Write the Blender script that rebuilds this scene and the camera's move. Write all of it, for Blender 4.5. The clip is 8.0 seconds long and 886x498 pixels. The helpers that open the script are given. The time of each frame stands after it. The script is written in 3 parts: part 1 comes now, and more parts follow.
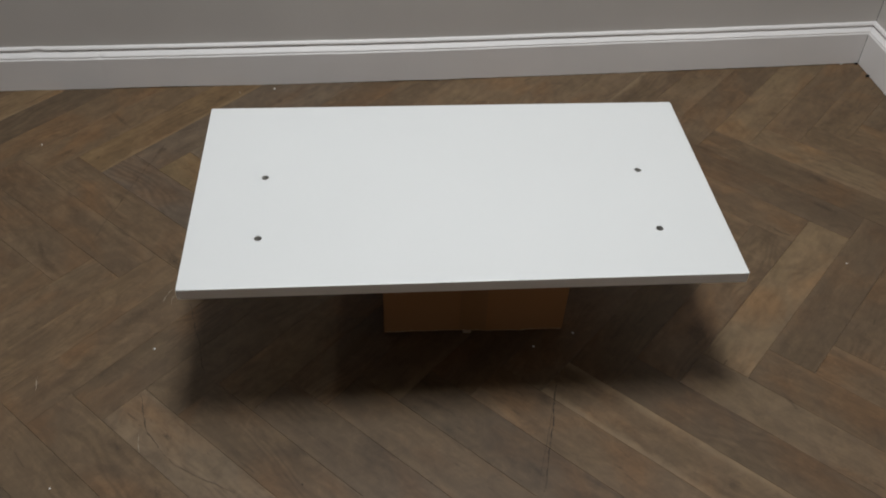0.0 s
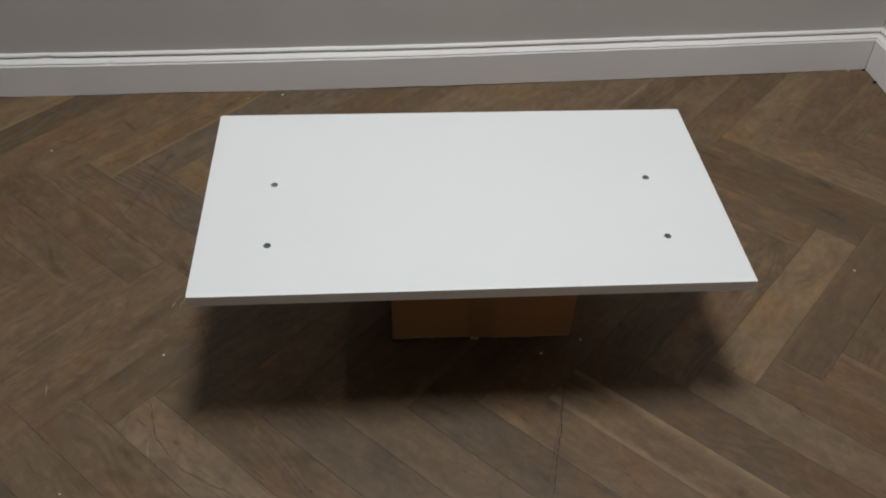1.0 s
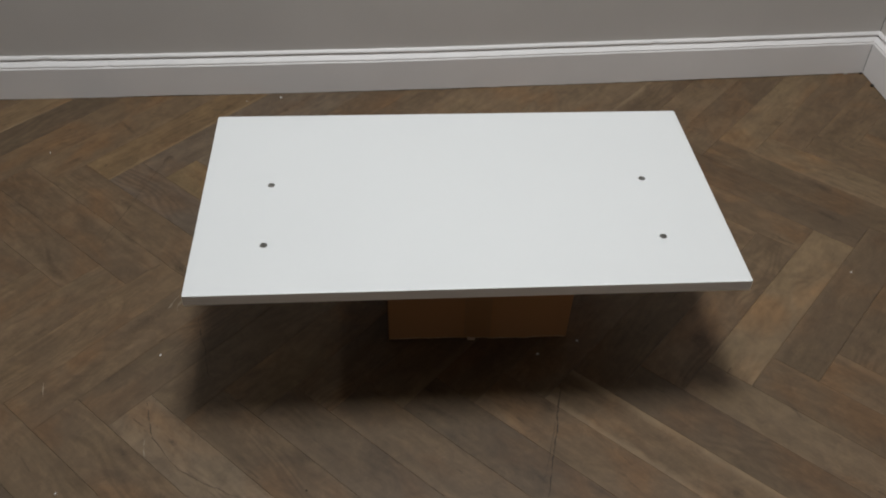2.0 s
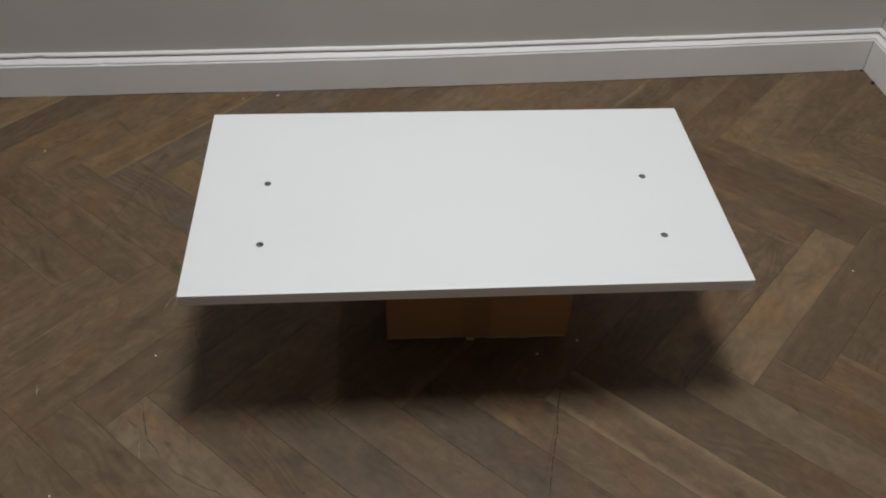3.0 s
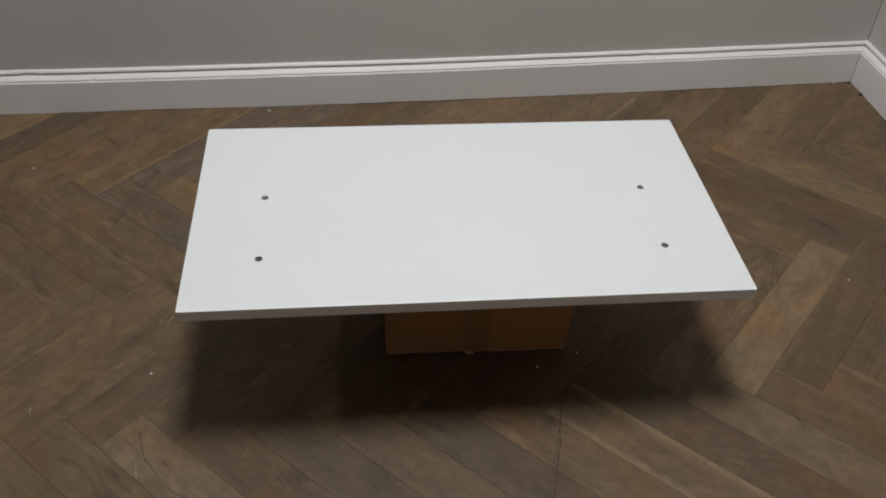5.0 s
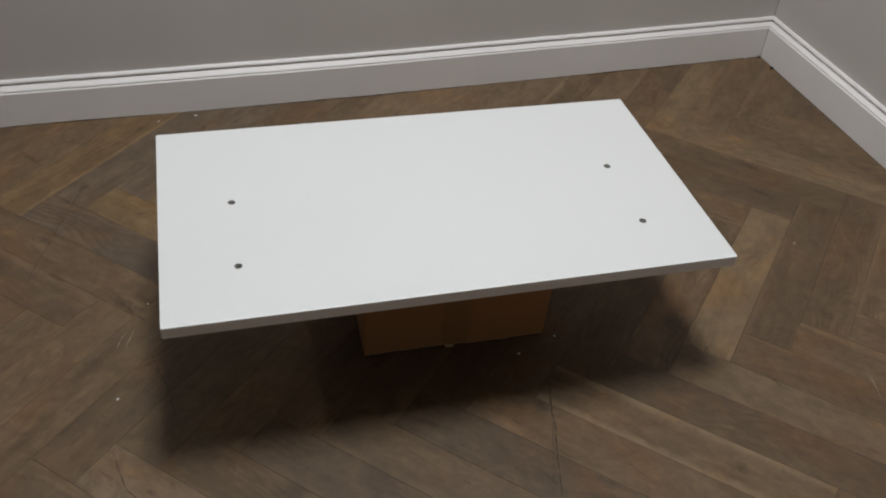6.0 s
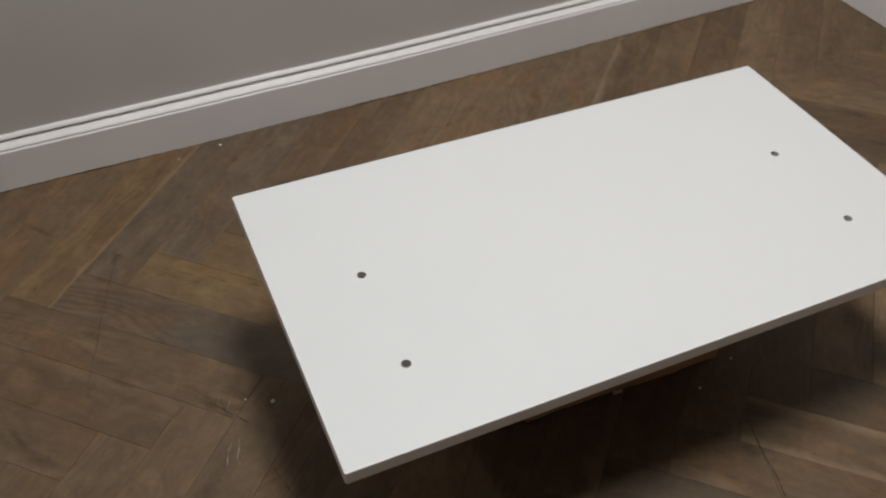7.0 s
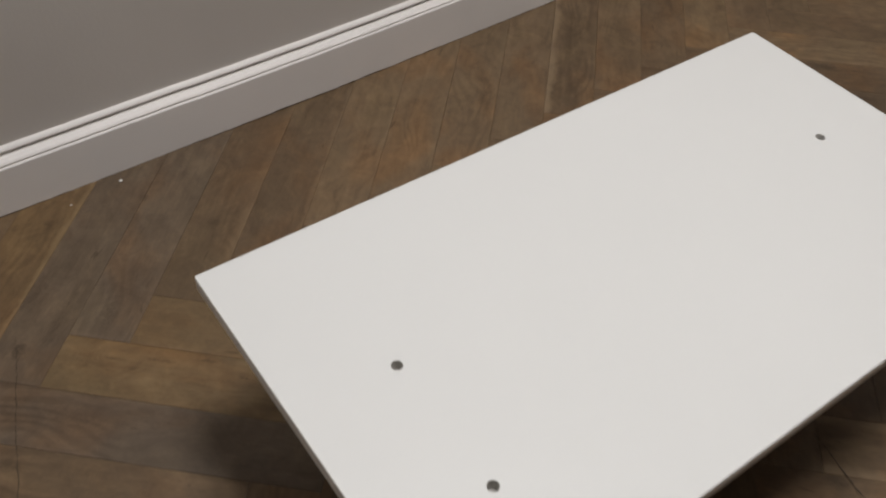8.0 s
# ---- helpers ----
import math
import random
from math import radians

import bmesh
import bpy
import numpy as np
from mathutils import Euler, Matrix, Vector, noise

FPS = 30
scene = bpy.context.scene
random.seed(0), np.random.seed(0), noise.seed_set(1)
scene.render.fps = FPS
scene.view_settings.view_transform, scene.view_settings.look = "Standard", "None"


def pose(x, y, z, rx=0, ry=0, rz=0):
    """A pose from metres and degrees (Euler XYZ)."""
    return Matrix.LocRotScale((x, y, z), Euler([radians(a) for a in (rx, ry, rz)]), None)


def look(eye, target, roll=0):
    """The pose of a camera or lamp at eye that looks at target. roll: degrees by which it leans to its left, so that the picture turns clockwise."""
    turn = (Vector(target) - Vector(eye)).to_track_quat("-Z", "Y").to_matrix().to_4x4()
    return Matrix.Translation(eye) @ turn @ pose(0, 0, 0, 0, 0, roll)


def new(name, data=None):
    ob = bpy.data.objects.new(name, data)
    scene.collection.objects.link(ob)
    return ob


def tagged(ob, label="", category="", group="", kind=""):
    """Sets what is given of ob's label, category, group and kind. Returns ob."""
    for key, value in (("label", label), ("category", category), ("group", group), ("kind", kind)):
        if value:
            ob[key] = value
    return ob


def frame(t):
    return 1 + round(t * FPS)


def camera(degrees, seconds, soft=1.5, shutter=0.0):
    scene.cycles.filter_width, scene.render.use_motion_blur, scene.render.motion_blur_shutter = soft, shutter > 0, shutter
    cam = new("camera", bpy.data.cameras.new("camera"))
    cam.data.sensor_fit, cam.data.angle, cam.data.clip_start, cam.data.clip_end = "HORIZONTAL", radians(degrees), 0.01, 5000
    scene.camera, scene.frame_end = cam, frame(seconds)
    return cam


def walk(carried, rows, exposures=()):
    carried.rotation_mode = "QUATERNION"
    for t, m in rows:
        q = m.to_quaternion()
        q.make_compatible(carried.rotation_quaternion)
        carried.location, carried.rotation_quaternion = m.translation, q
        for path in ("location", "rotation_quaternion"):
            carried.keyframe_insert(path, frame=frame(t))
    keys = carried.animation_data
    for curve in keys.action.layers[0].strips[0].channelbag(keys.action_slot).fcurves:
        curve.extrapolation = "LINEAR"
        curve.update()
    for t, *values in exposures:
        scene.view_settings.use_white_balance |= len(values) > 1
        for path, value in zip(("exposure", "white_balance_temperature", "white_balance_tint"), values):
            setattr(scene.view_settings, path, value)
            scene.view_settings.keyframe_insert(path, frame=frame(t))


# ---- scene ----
cam = camera(52.9, 8.0, soft=2.0, shutter=0.3)
PATH = [
    (0, (0.0153, 0.0166, 1.3908), (0.1963, 1.4799, 0.0397), 1.41),
    (0.5, (0.0072, 0.0202, 1.3985), (0.1866, 1.4816, 0.0460), 1.34),
    (1, (0.0085, 0.0191, 1.4004), (0.1793, 1.4878, 0.0537), 1.22),
    (1.5, (0.0125, 0.0083, 1.3923), (0.1807, 1.4878, 0.0574), 1.15),
    (1.7, (0.0142, 0.0066, 1.3937), (0.1830, 1.4860, 0.0588), 1.18),
    (2.8, (0.0238, 0.0175, 1.3854), (0.1917, 1.4955, 0.0495), 1.16),
    (3, (0.0179, 0.0223, 1.3812), (0.1910, 1.4990, 0.0433), 1.24),
    (3.5, (0.0176, 0.0142, 1.3717), (0.1990, 1.5091, 0.0554), 1.29),
    (4, (0.0229, 0.0168, 1.3762), (0.2084, 1.5154, 0.0643), 1.31),
    (4.2, (0.0220, 0.0117, 1.3711), (0.2103, 1.5155, 0.0653), 1.32),
    (5.3, (-0.0580, 0.0318, 1.3611), (0.2029, 1.5217, 0.0519), 2.21),
    (5.5, (-0.0990, 0.0318, 1.3463), (0.2248, 1.5059, 0.0343), 2.99),
    (5.7, (-0.1479, 0.0382, 1.3387), (0.2406, 1.5015, 0.0326), 3.80),
    (5.9, (-0.1839, 0.0606, 1.3342), (0.2715, 1.5112, 0.0340), 4.11),
    (6, (-0.1983, 0.0837, 1.3229), (0.2864, 1.5280, 0.0262), 3.91),
    (6.2, (-0.2337, 0.1588, 1.2998), (0.3007, 1.5821, 0.0005), 3.18),
    (6.5, (-0.3023, 0.3154, 1.2621), (0.2701, 1.6813, -0.0819), 0.74),
    (6.8, (-0.3902, 0.4638, 1.2545), (0.1725, 1.8180, -0.1045), -0.29),
    (7, (-0.4398, 0.5490, 1.2323), (0.1741, 1.8547, -0.1528), -0.21),
    (7.2, (-0.4900, 0.6337, 1.2025), (0.2268, 1.8432, -0.2211), 0.81),
    (7.3, (-0.5141, 0.6800, 1.1936), (0.2557, 1.8330, -0.2488), 1.41),
    (7.5, (-0.5484, 0.7527, 1.1888), (0.3024, 1.8355, -0.2601), 2.43),
    (7.6, (-0.5553, 0.7840, 1.1810), (0.3150, 1.8545, -0.2668), 2.70),
    (7.8, (-0.5351, 0.8527, 1.1583), (0.3323, 1.9184, -0.2941), 2.65),
    (8, (-0.4934, 0.9354, 1.1237), (0.3703, 1.9995, -0.3330), 2.59),
]
walk(cam, [(t, look(eye, target, roll)) for t, eye, target, roll in PATH],
     exposures=[(0.0, -0.23, 6500, 11), (6.0, -0.23, 6540, 12), (7.0, -0.24, 6700, 13), (8.0, -0.28, 6930, 15)])

# ---- light ----
world = bpy.data.worlds.new("world")
world.use_nodes = True
world.node_tree.nodes["Background"].inputs["Color"].default_value = (0.5, 0.55, 0.62, 1)
world.node_tree.nodes["Background"].inputs["Strength"].default_value = 0.05
scene.world = world


def ceiling_lamp(x, y, power, wide, deep, tint=(0.925, 0.978, 1.0)):
    data = bpy.data.lights.new("ceiling_lamp", "AREA")
    data.shape, data.size, data.size_y, data.energy, data.color = "ELLIPSE", wide, deep, power, tint
    lamp = new("ceiling_lamp", data)
    lamp.matrix_world = pose(x, y, CEILING - 0.02)
    return lamp


CEILING = 3.1
ceiling_lamp(0.25, 1.27, 69.5, 0.64, 0.85)
ceiling_lamp(-2.65, 1.55, 15.0, 0.20, 0.32)


def fill_lamp(x, y, z, power, radius, tint=(1.0, 0.93, 0.85)):
    data = bpy.data.lights.new("fill_lamp", "POINT")
    data.energy, data.shadow_soft_size, data.color = power, radius, tint
    lamp = new("fill_lamp", data)
    lamp.location = (x, y, z)
    return lamp


# added fill from behind the camera, lifts the board's front edge and the box
fill_lamp(0.2, -6.0, 2.1, 20, 0.2)


# ---- materials ----
def shader(name, rough=0.5, metal=0.0, spec=0.5):
    mat = bpy.data.materials.new(name)
    mat.use_nodes = True
    tree = mat.node_tree
    bsdf = tree.nodes["Principled BSDF"]
    bsdf.inputs["Roughness"].default_value = rough
    bsdf.inputs["Metallic"].default_value = metal
    bsdf.inputs["Specular IOR Level"].default_value = spec
    return mat, tree, bsdf


def node(tree, kind, **values):
    n = tree.nodes.new(kind)
    for key, value in values.items():
        n.inputs[key].default_value = value
    return n


def ramp(tree, fac, stops):
    n = tree.nodes.new("ShaderNodeValToRGB")
    while len(n.color_ramp.elements) < len(stops):
        n.color_ramp.elements.new(0.5)
    for e, (at, col) in zip(n.color_ramp.elements, stops):
        e.position, e.color = at, (*col, 1)
    tree.links.new(fac, n.inputs["Fac"])
    return n.outputs["Color"]


def mixed(tree, fac, a, b, mode="MIX"):
    n = tree.nodes.new("ShaderNodeMix")
    n.data_type, n.blend_type = "RGBA", mode
    for value, sock in ((fac, n.inputs[0]), (a, n.inputs[6]), (b, n.inputs[7])):
        if isinstance(value, (int, float)):
            sock.default_value = value
        elif isinstance(value, tuple):
            sock.default_value = (*value, 1)
        else:
            tree.links.new(value, sock)
    return n.outputs[2]


def bumped(tree, bsdf, height, strength, distance):
    b = node(tree, "ShaderNodeBump", Strength=strength, Distance=distance)
    tree.links.new(height, b.inputs["Height"])
    tree.links.new(b.outputs["Normal"], bsdf.inputs["Normal"])


def noise_at(tree, coords, scale, detail=4.0, rough=0.55, distortion=0.0):
    n = node(tree, "ShaderNodeTexNoise", Scale=scale, Detail=detail, Roughness=rough, Distortion=distortion)
    tree.links.new(coords, n.inputs["Vector"])
    return n.outputs["Fac"]


def calc(tree, op, a, b=0.0):
    n = tree.nodes.new("ShaderNodeMath")
    n.operation = op
    for value, sock in ((a, n.inputs[0]), (b, n.inputs[1])):
        if isinstance(value, (int, float)):
            sock.default_value = value
        else:
            tree.links.new(value, sock)
    return n.outputs[0]


# Knots, checks and stains that the old planks show: place on the floor, way of the grain in degrees, half length, half width, depth of tone.
KNOTS = [(-0.726, 1.976, 45, 0.020, 0.009, 0.8), (-0.690, 1.546, -45, 0.028, 0.013, 0.6), (-0.410, 1.538, -60, 0.022, 0.011, 0.8),
         (-0.457, 1.038, -45, 0.020, 0.010, 0.7), (-0.367, 1.053, -45, 0.010, 0.006, 0.8), (-0.368, 0.931, -45, 0.016, 0.010, 0.7),
         (0.354, 1.074, -45, 0.018, 0.012, 0.6), (0.656, 0.851, -45, 0.014, 0.012, 0.6), (0.712, 1.215, 65, 0.040, 0.018, 0.7),
         (1.057, 1.166, 45, 0.022, 0.014, 0.6), (1.188, 1.707, -52, 0.032, 0.011, 0.75), (1.240, 2.129, 45, 0.022, 0.012, 0.5),
         (-0.352, 2.200, 45, 0.014, 0.011, 0.8), (-0.488, 1.968, 45, 0.020, 0.011, 0.8), (-0.189, 2.175, 45, 0.010, 0.008, 0.6)]
STREAKS = [(-0.615, 2.115, -53, 0.050, 0.006, 0.7), (-0.427, 1.978, 45, 0.036, 0.010, 0.5), (-0.712, 1.600, -69, 0.042, 0.006, 0.6),
           (-0.465, 1.370, 45, 0.065, 0.014, 0.55), (-0.675, 1.362, 45, 0.024, 0.006, 0.6), (-0.504, 1.226, 45, 0.034, 0.008, 0.5),
           (0.142, 1.077, -35, 0.052, 0.007, 0.6), (0.308, 0.915, -62, 0.032, 0.006, 0.5), (0.836, 1.020, -72, 0.022, 0.004, 0.7),
           (1.157, 1.591, -45, 0.034, 0.008, 0.75), (-0.266, 1.780, -45, 0.018, 0.004, 0.8), (-0.320, 1.820, -45, 0.024, 0.0035, 0.5),
           (-0.378, 1.868, -45, 0.016, 0.0035, 0.5), (-0.541, 1.648, -45, 0.032, 0.006, 0.6), (-0.568, 1.779, -45, 0.020, 0.008, 0.6)]
STAINS = [(0.937, 1.856, -45, 0.035, 0.016, 0.45), (0.972, 1.496, 45, 0.034, 0.024, 0.4), (-0.422, 2.065, 45, 0.045, 0.018, 0.4),
          (-0.345, 1.955, 45, 0.040, 0.016, 0.45), (0.502, 2.041, 45, 0.040, 0.018, 0.4), (-0.116, 2.041, 45, 0.014, 0.012, 0.6),
          (-0.468, 1.806, -45, 0.055, 0.018, 0.35), (0.020, 1.000, -45, 0.050, 0.022, 0.35), (1.300, 1.220, 45, 0.050, 0.020, 0.4),
          (-0.640, 1.700, -45, 0.060, 0.020, 0.35), (1.340, 1.960, 45, 0.060, 0.022, 0.35)]


def marks_group():
    """One mask over the whole floor for all the knots and stains, with ragged outlines."""
    tree = bpy.data.node_groups.new("floor_marks", "ShaderNodeTree")
    tree.interface.new_socket("Mask", in_out="OUTPUT", socket_type="NodeSocketFloat")
    place = tree.nodes.new("ShaderNodeNewGeometry").outputs["Position"]
    rag = calc(tree, "MULTIPLY", calc(tree, "SUBTRACT", noise_at(tree, place, 75.0, 6.0, 0.75, 0.6), 0.5), 2.5)
    mask = None
    for x, y, turn, along, across, depth in KNOTS + STREAKS + STAINS:
        m = tree.nodes.new("ShaderNodeMapping")
        m.vector_type = "TEXTURE"
        m.inputs["Location"].default_value = (x, y, 0)
        m.inputs["Rotation"].default_value = (0, 0, radians(turn))
        m.inputs["Scale"].default_value = (along * 1.25, across * 1.25, 1)
        tree.links.new(place, m.inputs["Vector"])
        size = tree.nodes.new("ShaderNodeVectorMath")
        size.operation = "LENGTH"
        tree.links.new(m.outputs["Vector"], size.inputs[0])
        fall = tree.nodes.new("ShaderNodeMapRange")
        fall.interpolation_type = "SMOOTHSTEP"
        for key, value in (("From Min", 0.0), ("From Max", 1.1), ("To Min", depth), ("To Max", 0.0)):
            fall.inputs[key].default_value = value
        tree.links.new(calc(tree, "ADD", size.outputs["Value"], rag), fall.inputs["Value"])
        mask = fall.outputs["Result"] if mask is None else calc(tree, "MAXIMUM", mask, fall.outputs["Result"])
    flecks = ramp(tree, noise_at(tree, place, 260.0, 4.0, 0.7), [(0.36, (0.35, 0.35, 0.35)), (0.58, (1.0, 1.0, 1.0))])
    out = tree.nodes.new("NodeGroupOutput")
    tree.links.new(calc(tree, "MULTIPLY", mask, flecks), out.inputs["Mask"])
    return tree


FLOOR_MARKS = marks_group()


def wood(name, dark, mid, light, per_island=False, pale_edge=0, pale_mix=0.65, pale_wide=0.15, figure=0.5):
    """Oiled oak, its grain along the plank's own x. pale_edge: sapwood along the edge at +y (1), -y (-1) or both (2).
    figure: how strongly the arched growth rings show."""
    mat, tree, bsdf = shader(name, 0.48, spec=0.28)
    tc = tree.nodes.new("ShaderNodeTexCoord")
    if per_island:
        chance = tree.nodes.new("ShaderNodeNewGeometry").outputs["Random Per Island"]
    else:
        chance = tree.nodes.new("ShaderNodeObjectInfo").outputs["Random"]
    shift = node(tree, "ShaderNodeVectorMath")
    shift.operation = "MULTIPLY_ADD"
    tree.links.new(chance, shift.inputs[0])
    shift.inputs[1].default_value = (37.0, 71.0, 53.0)
    tree.links.new(tc.outputs["Object"], shift.inputs[2])
    vec = shift.outputs[0]
    across = tree.nodes.new("ShaderNodeSeparateXYZ")
    tree.links.new(tc.outputs["Object"], across.inputs[0])

    def stretched(x, y):
        m = node(tree, "ShaderNodeMapping")
        m.inputs["Scale"].default_value = (x, y, y)
        tree.links.new(vec, m.inputs["Vector"])
        return m.outputs["Vector"]

    def grey(v):
        return (v, v, v)

    bands = noise_at(tree, stretched(2.6, 17.0), 1.0, 5.0, 0.62, 1.2)
    mottle = noise_at(tree, stretched(15.0, 19.0), 1.0, 9.0, 0.70, 0.9)
    fibre = noise_at(tree, stretched(22.0, 150.0), 1.0, 4.0, 0.68, 0.6)
    stain = noise_at(tree, stretched(5.0, 9.0), 1.0, 6.0, 0.65, 0.5)
    tone_at = calc(tree, "ADD", calc(tree, "MULTIPLY", bands, 0.4), calc(tree, "MULTIPLY", mottle, 0.6))
    colour = ramp(tree, tone_at, [(0.34, dark), (0.5, mid), (0.64, light)])
    # arched growth rings, strong in some stretches of a plank and missing in others
    warp = noise_at(tree, stretched(3.2, 9.0), 1.0, 2.0, 0.5, 0.4)
    phase = calc(tree, "ADD", calc(tree, "MULTIPLY", across.outputs["Y"], 260.0), calc(tree, "MULTIPLY", warp, 62.0))
    rings_at = calc(tree, "MULTIPLY_ADD", calc(tree, "SINE", phase), 0.5)
    where = ramp(tree, noise_at(tree, stretched(4.0, 5.0), 1.0, 2.0, 0.5), [(0.46, grey(0.06)), (0.64, grey(figure))])
    colour = mixed(tree, where, colour, mixed(tree, 1.0, colour, ramp(tree, rings_at, [(0.1, (0.74, 0.73, 0.71)), (0.7, (1.12, 1.11, 1.09))]), "MULTIPLY"))
    colour = mixed(tree, 1.0, colour, ramp(tree, fibre, [(0.3, (0.90, 0.89, 0.88)), (0.5, grey(1.0)), (0.7, (1.07, 1.07, 1.07))]), "MULTIPLY")
    worn = ramp(tree, stain, [(0.44, grey(0.0)), (0.68, grey(0.65))])
    colour = mixed(tree, worn, colour, (mid[0] * 0.80, mid[1] * 0.83, mid[2] * 0.88))
    checks = noise_at(tree, stretched(14.0, 90.0), 1.0, 3.0, 0.6, 0.8)
    split = ramp(tree, checks, [(0.66, grey(0.0)), (0.75, grey(0.6))])
    colour = mixed(tree, split, colour, tuple(c * 0.45 for c in dark))
    # sapwood along an edge
    if pale_edge:
        edge = calc(tree, "MULTIPLY", across.outputs["Y"], 20.0 * (1 if pale_edge > 0 else -1))
        if pale_edge == 2:
            edge = calc(tree, "ABSOLUTE", edge)
        wander = noise_at(tree, stretched(13.0, 13.0), 1.0, 6.0, 0.68)
        edge = calc(tree, "ADD", edge, calc(tree, "MULTIPLY", calc(tree, "SUBTRACT", wander, 0.5), 0.8))
        pale = ramp(tree, edge, [(0.97 - pale_wide, grey(0.0)), (1.0 - pale_wide * 0.4, grey(pale_mix))])
        colour = mixed(tree, pale, colour, (light[0] * 1.28, light[1] * 1.34, light[2] * 1.40))
    elif not per_island:
        lean = calc(tree, "MULTIPLY", calc(tree, "SUBTRACT", calc(tree, "FRACT", calc(tree, "MULTIPLY", chance, 17.0)), 0.5), 2.6)
        edge = calc(tree, "MULTIPLY", calc(tree, "MULTIPLY", across.outputs["Y"], 20.0), lean)
        wander = noise_at(tree, stretched(3.0, 3.0), 1.0, 3.0, 0.5)
        edge = calc(tree, "ADD", edge, calc(tree, "MULTIPLY", calc(tree, "SUBTRACT", wander, 0.5), 0.9))
        pale = ramp(tree, edge, [(0.75, grey(0.0)), (1.0, grey(0.30))])
        colour = mixed(tree, pale, colour, tuple(c * 1.2 for c in light))
    # patches of darker and lighter finish, amber and grey
    cloud = noise_at(tree, stretched(22.0, 24.0), 1.0, 8.0, 0.75, 0.8)
    colour = mixed(tree, 1.0, colour, ramp(tree, cloud, [(0.28, (0.80, 0.80, 0.82)), (0.5, grey(1.0)), (0.72, (1.20, 1.18, 1.13))]), "MULTIPLY")
    hue = noise_at(tree, stretched(5.0, 8.0), 1.0, 3.0, 0.5, 0.4)
    colour = mixed(tree, 1.0, colour, ramp(tree, hue, [(0.32, (1.12, 0.99, 0.86)), (0.5, grey(1.0)), (0.68, (0.985, 1.005, 0.985))]), "MULTIPLY")
    tone = ramp(tree, chance, [(0.0, (0.90, 0.91, 0.93)), (0.5, grey(1.0)), (1.0, (1.10, 1.09, 1.05))])
    colour = mixed(tree, 1.0, colour, tone, "MULTIPLY")
    marks = tree.nodes.new("ShaderNodeGroup")
    marks.node_tree = FLOOR_MARKS
    colour = mixed(tree, marks.outputs["Mask"], colour, tuple(c * 0.42 for c in dark))
    tree.links.new(colour, bsdf.inputs["Base Color"])
    tree.links.new(ramp(tree, stain, [(0.3, grey(0.42)), (0.7, grey(0.56))]), bsdf.inputs["Roughness"])
    bumped(tree, bsdf, fibre, 0.25, 0.0006)
    return mat


OAK = dict(dark=(0.0941, 0.0595, 0.0335), mid=(0.1385, 0.0892, 0.0507), light=(0.1756, 0.1148, 0.0660))
oak_mid = wood("smoked_oak", **OAK)
oak_far = wood("smoked_oak_joined", per_island=True, **OAK)
oak_dark = wood("dark_oak", (0.0814, 0.0531, 0.0326), (0.1149, 0.0750, 0.0437), (0.1430, 0.0942, 0.0558))
oak_light = wood("honey_oak", (0.1195, 0.0769, 0.0428), (0.1783, 0.1180, 0.0660), (0.2163, 0.1446, 0.0828))
oak_red = wood("amber_oak", (0.1180, 0.0720, 0.0350), (0.1740, 0.1105, 0.0550), (0.2120, 0.1390, 0.0715))
oak_grey = wood("greyed_oak", (0.085, 0.0595, 0.040), (0.122, 0.086, 0.058), (0.150, 0.107, 0.073), figure=0.6)
oak_pale_both = wood("smoked_oak_sapwood_edges", pale_edge=2, pale_mix=0.6, pale_wide=0.36, **OAK)
oak_pale_one = wood("smoked_oak_sapwood_edge", pale_edge=1, pale_mix=0.9, pale_wide=0.3, **OAK)
oak_pale_low = wood("smoked_oak_other_sapwood_edge", pale_edge=-1, pale_mix=0.4, **OAK)
oak_honey_pale = wood("honey_oak_sapwood_edge", (0.1158, 0.0686, 0.0335), (0.1674, 0.1025, 0.0512), (0.2063, 0.1308, 0.0670), pale_edge=-1, pale_mix=0.45)
oak_ash = wood("pale_greyed_oak", (0.1068, 0.0732, 0.0456), (0.1575, 0.1089, 0.0679), (0.1919, 0.1345, 0.0856))
oak_tan = wood("tan_oak", (0.1131, 0.0741, 0.0437), (0.1593, 0.1052, 0.0614), (0.1919, 0.1281, 0.0763))
oak_amber_pale = wood("pale_amber_oak", (0.1267, 0.0769, 0.0391), (0.1946, 0.1226, 0.0632), (0.2398, 0.1574, 0.0837), pale_edge=-1, pale_mix=0.5)


def painted(name, colour, rough, mottling, bump_scale, bump, spec=0.5):
    mat, tree, bsdf = shader(name, rough, spec=spec)
    tc = tree.nodes.new("ShaderNodeTexCoord").outputs["Object"]
    large = noise_at(tree, tc, 2.2, 4.0, 0.55)
    low, high = tuple(c * (1 - mottling) for c in colour), tuple(min(1, c * (1 + mottling)) for c in colour)
    tree.links.new(ramp(tree, large, [(0.3, low), (0.7, high)]), bsdf.inputs["Base Color"])
    bumped(tree, bsdf, noise_at(tree, tc, bump_scale, 3.0), bump, 0.001)
    return mat


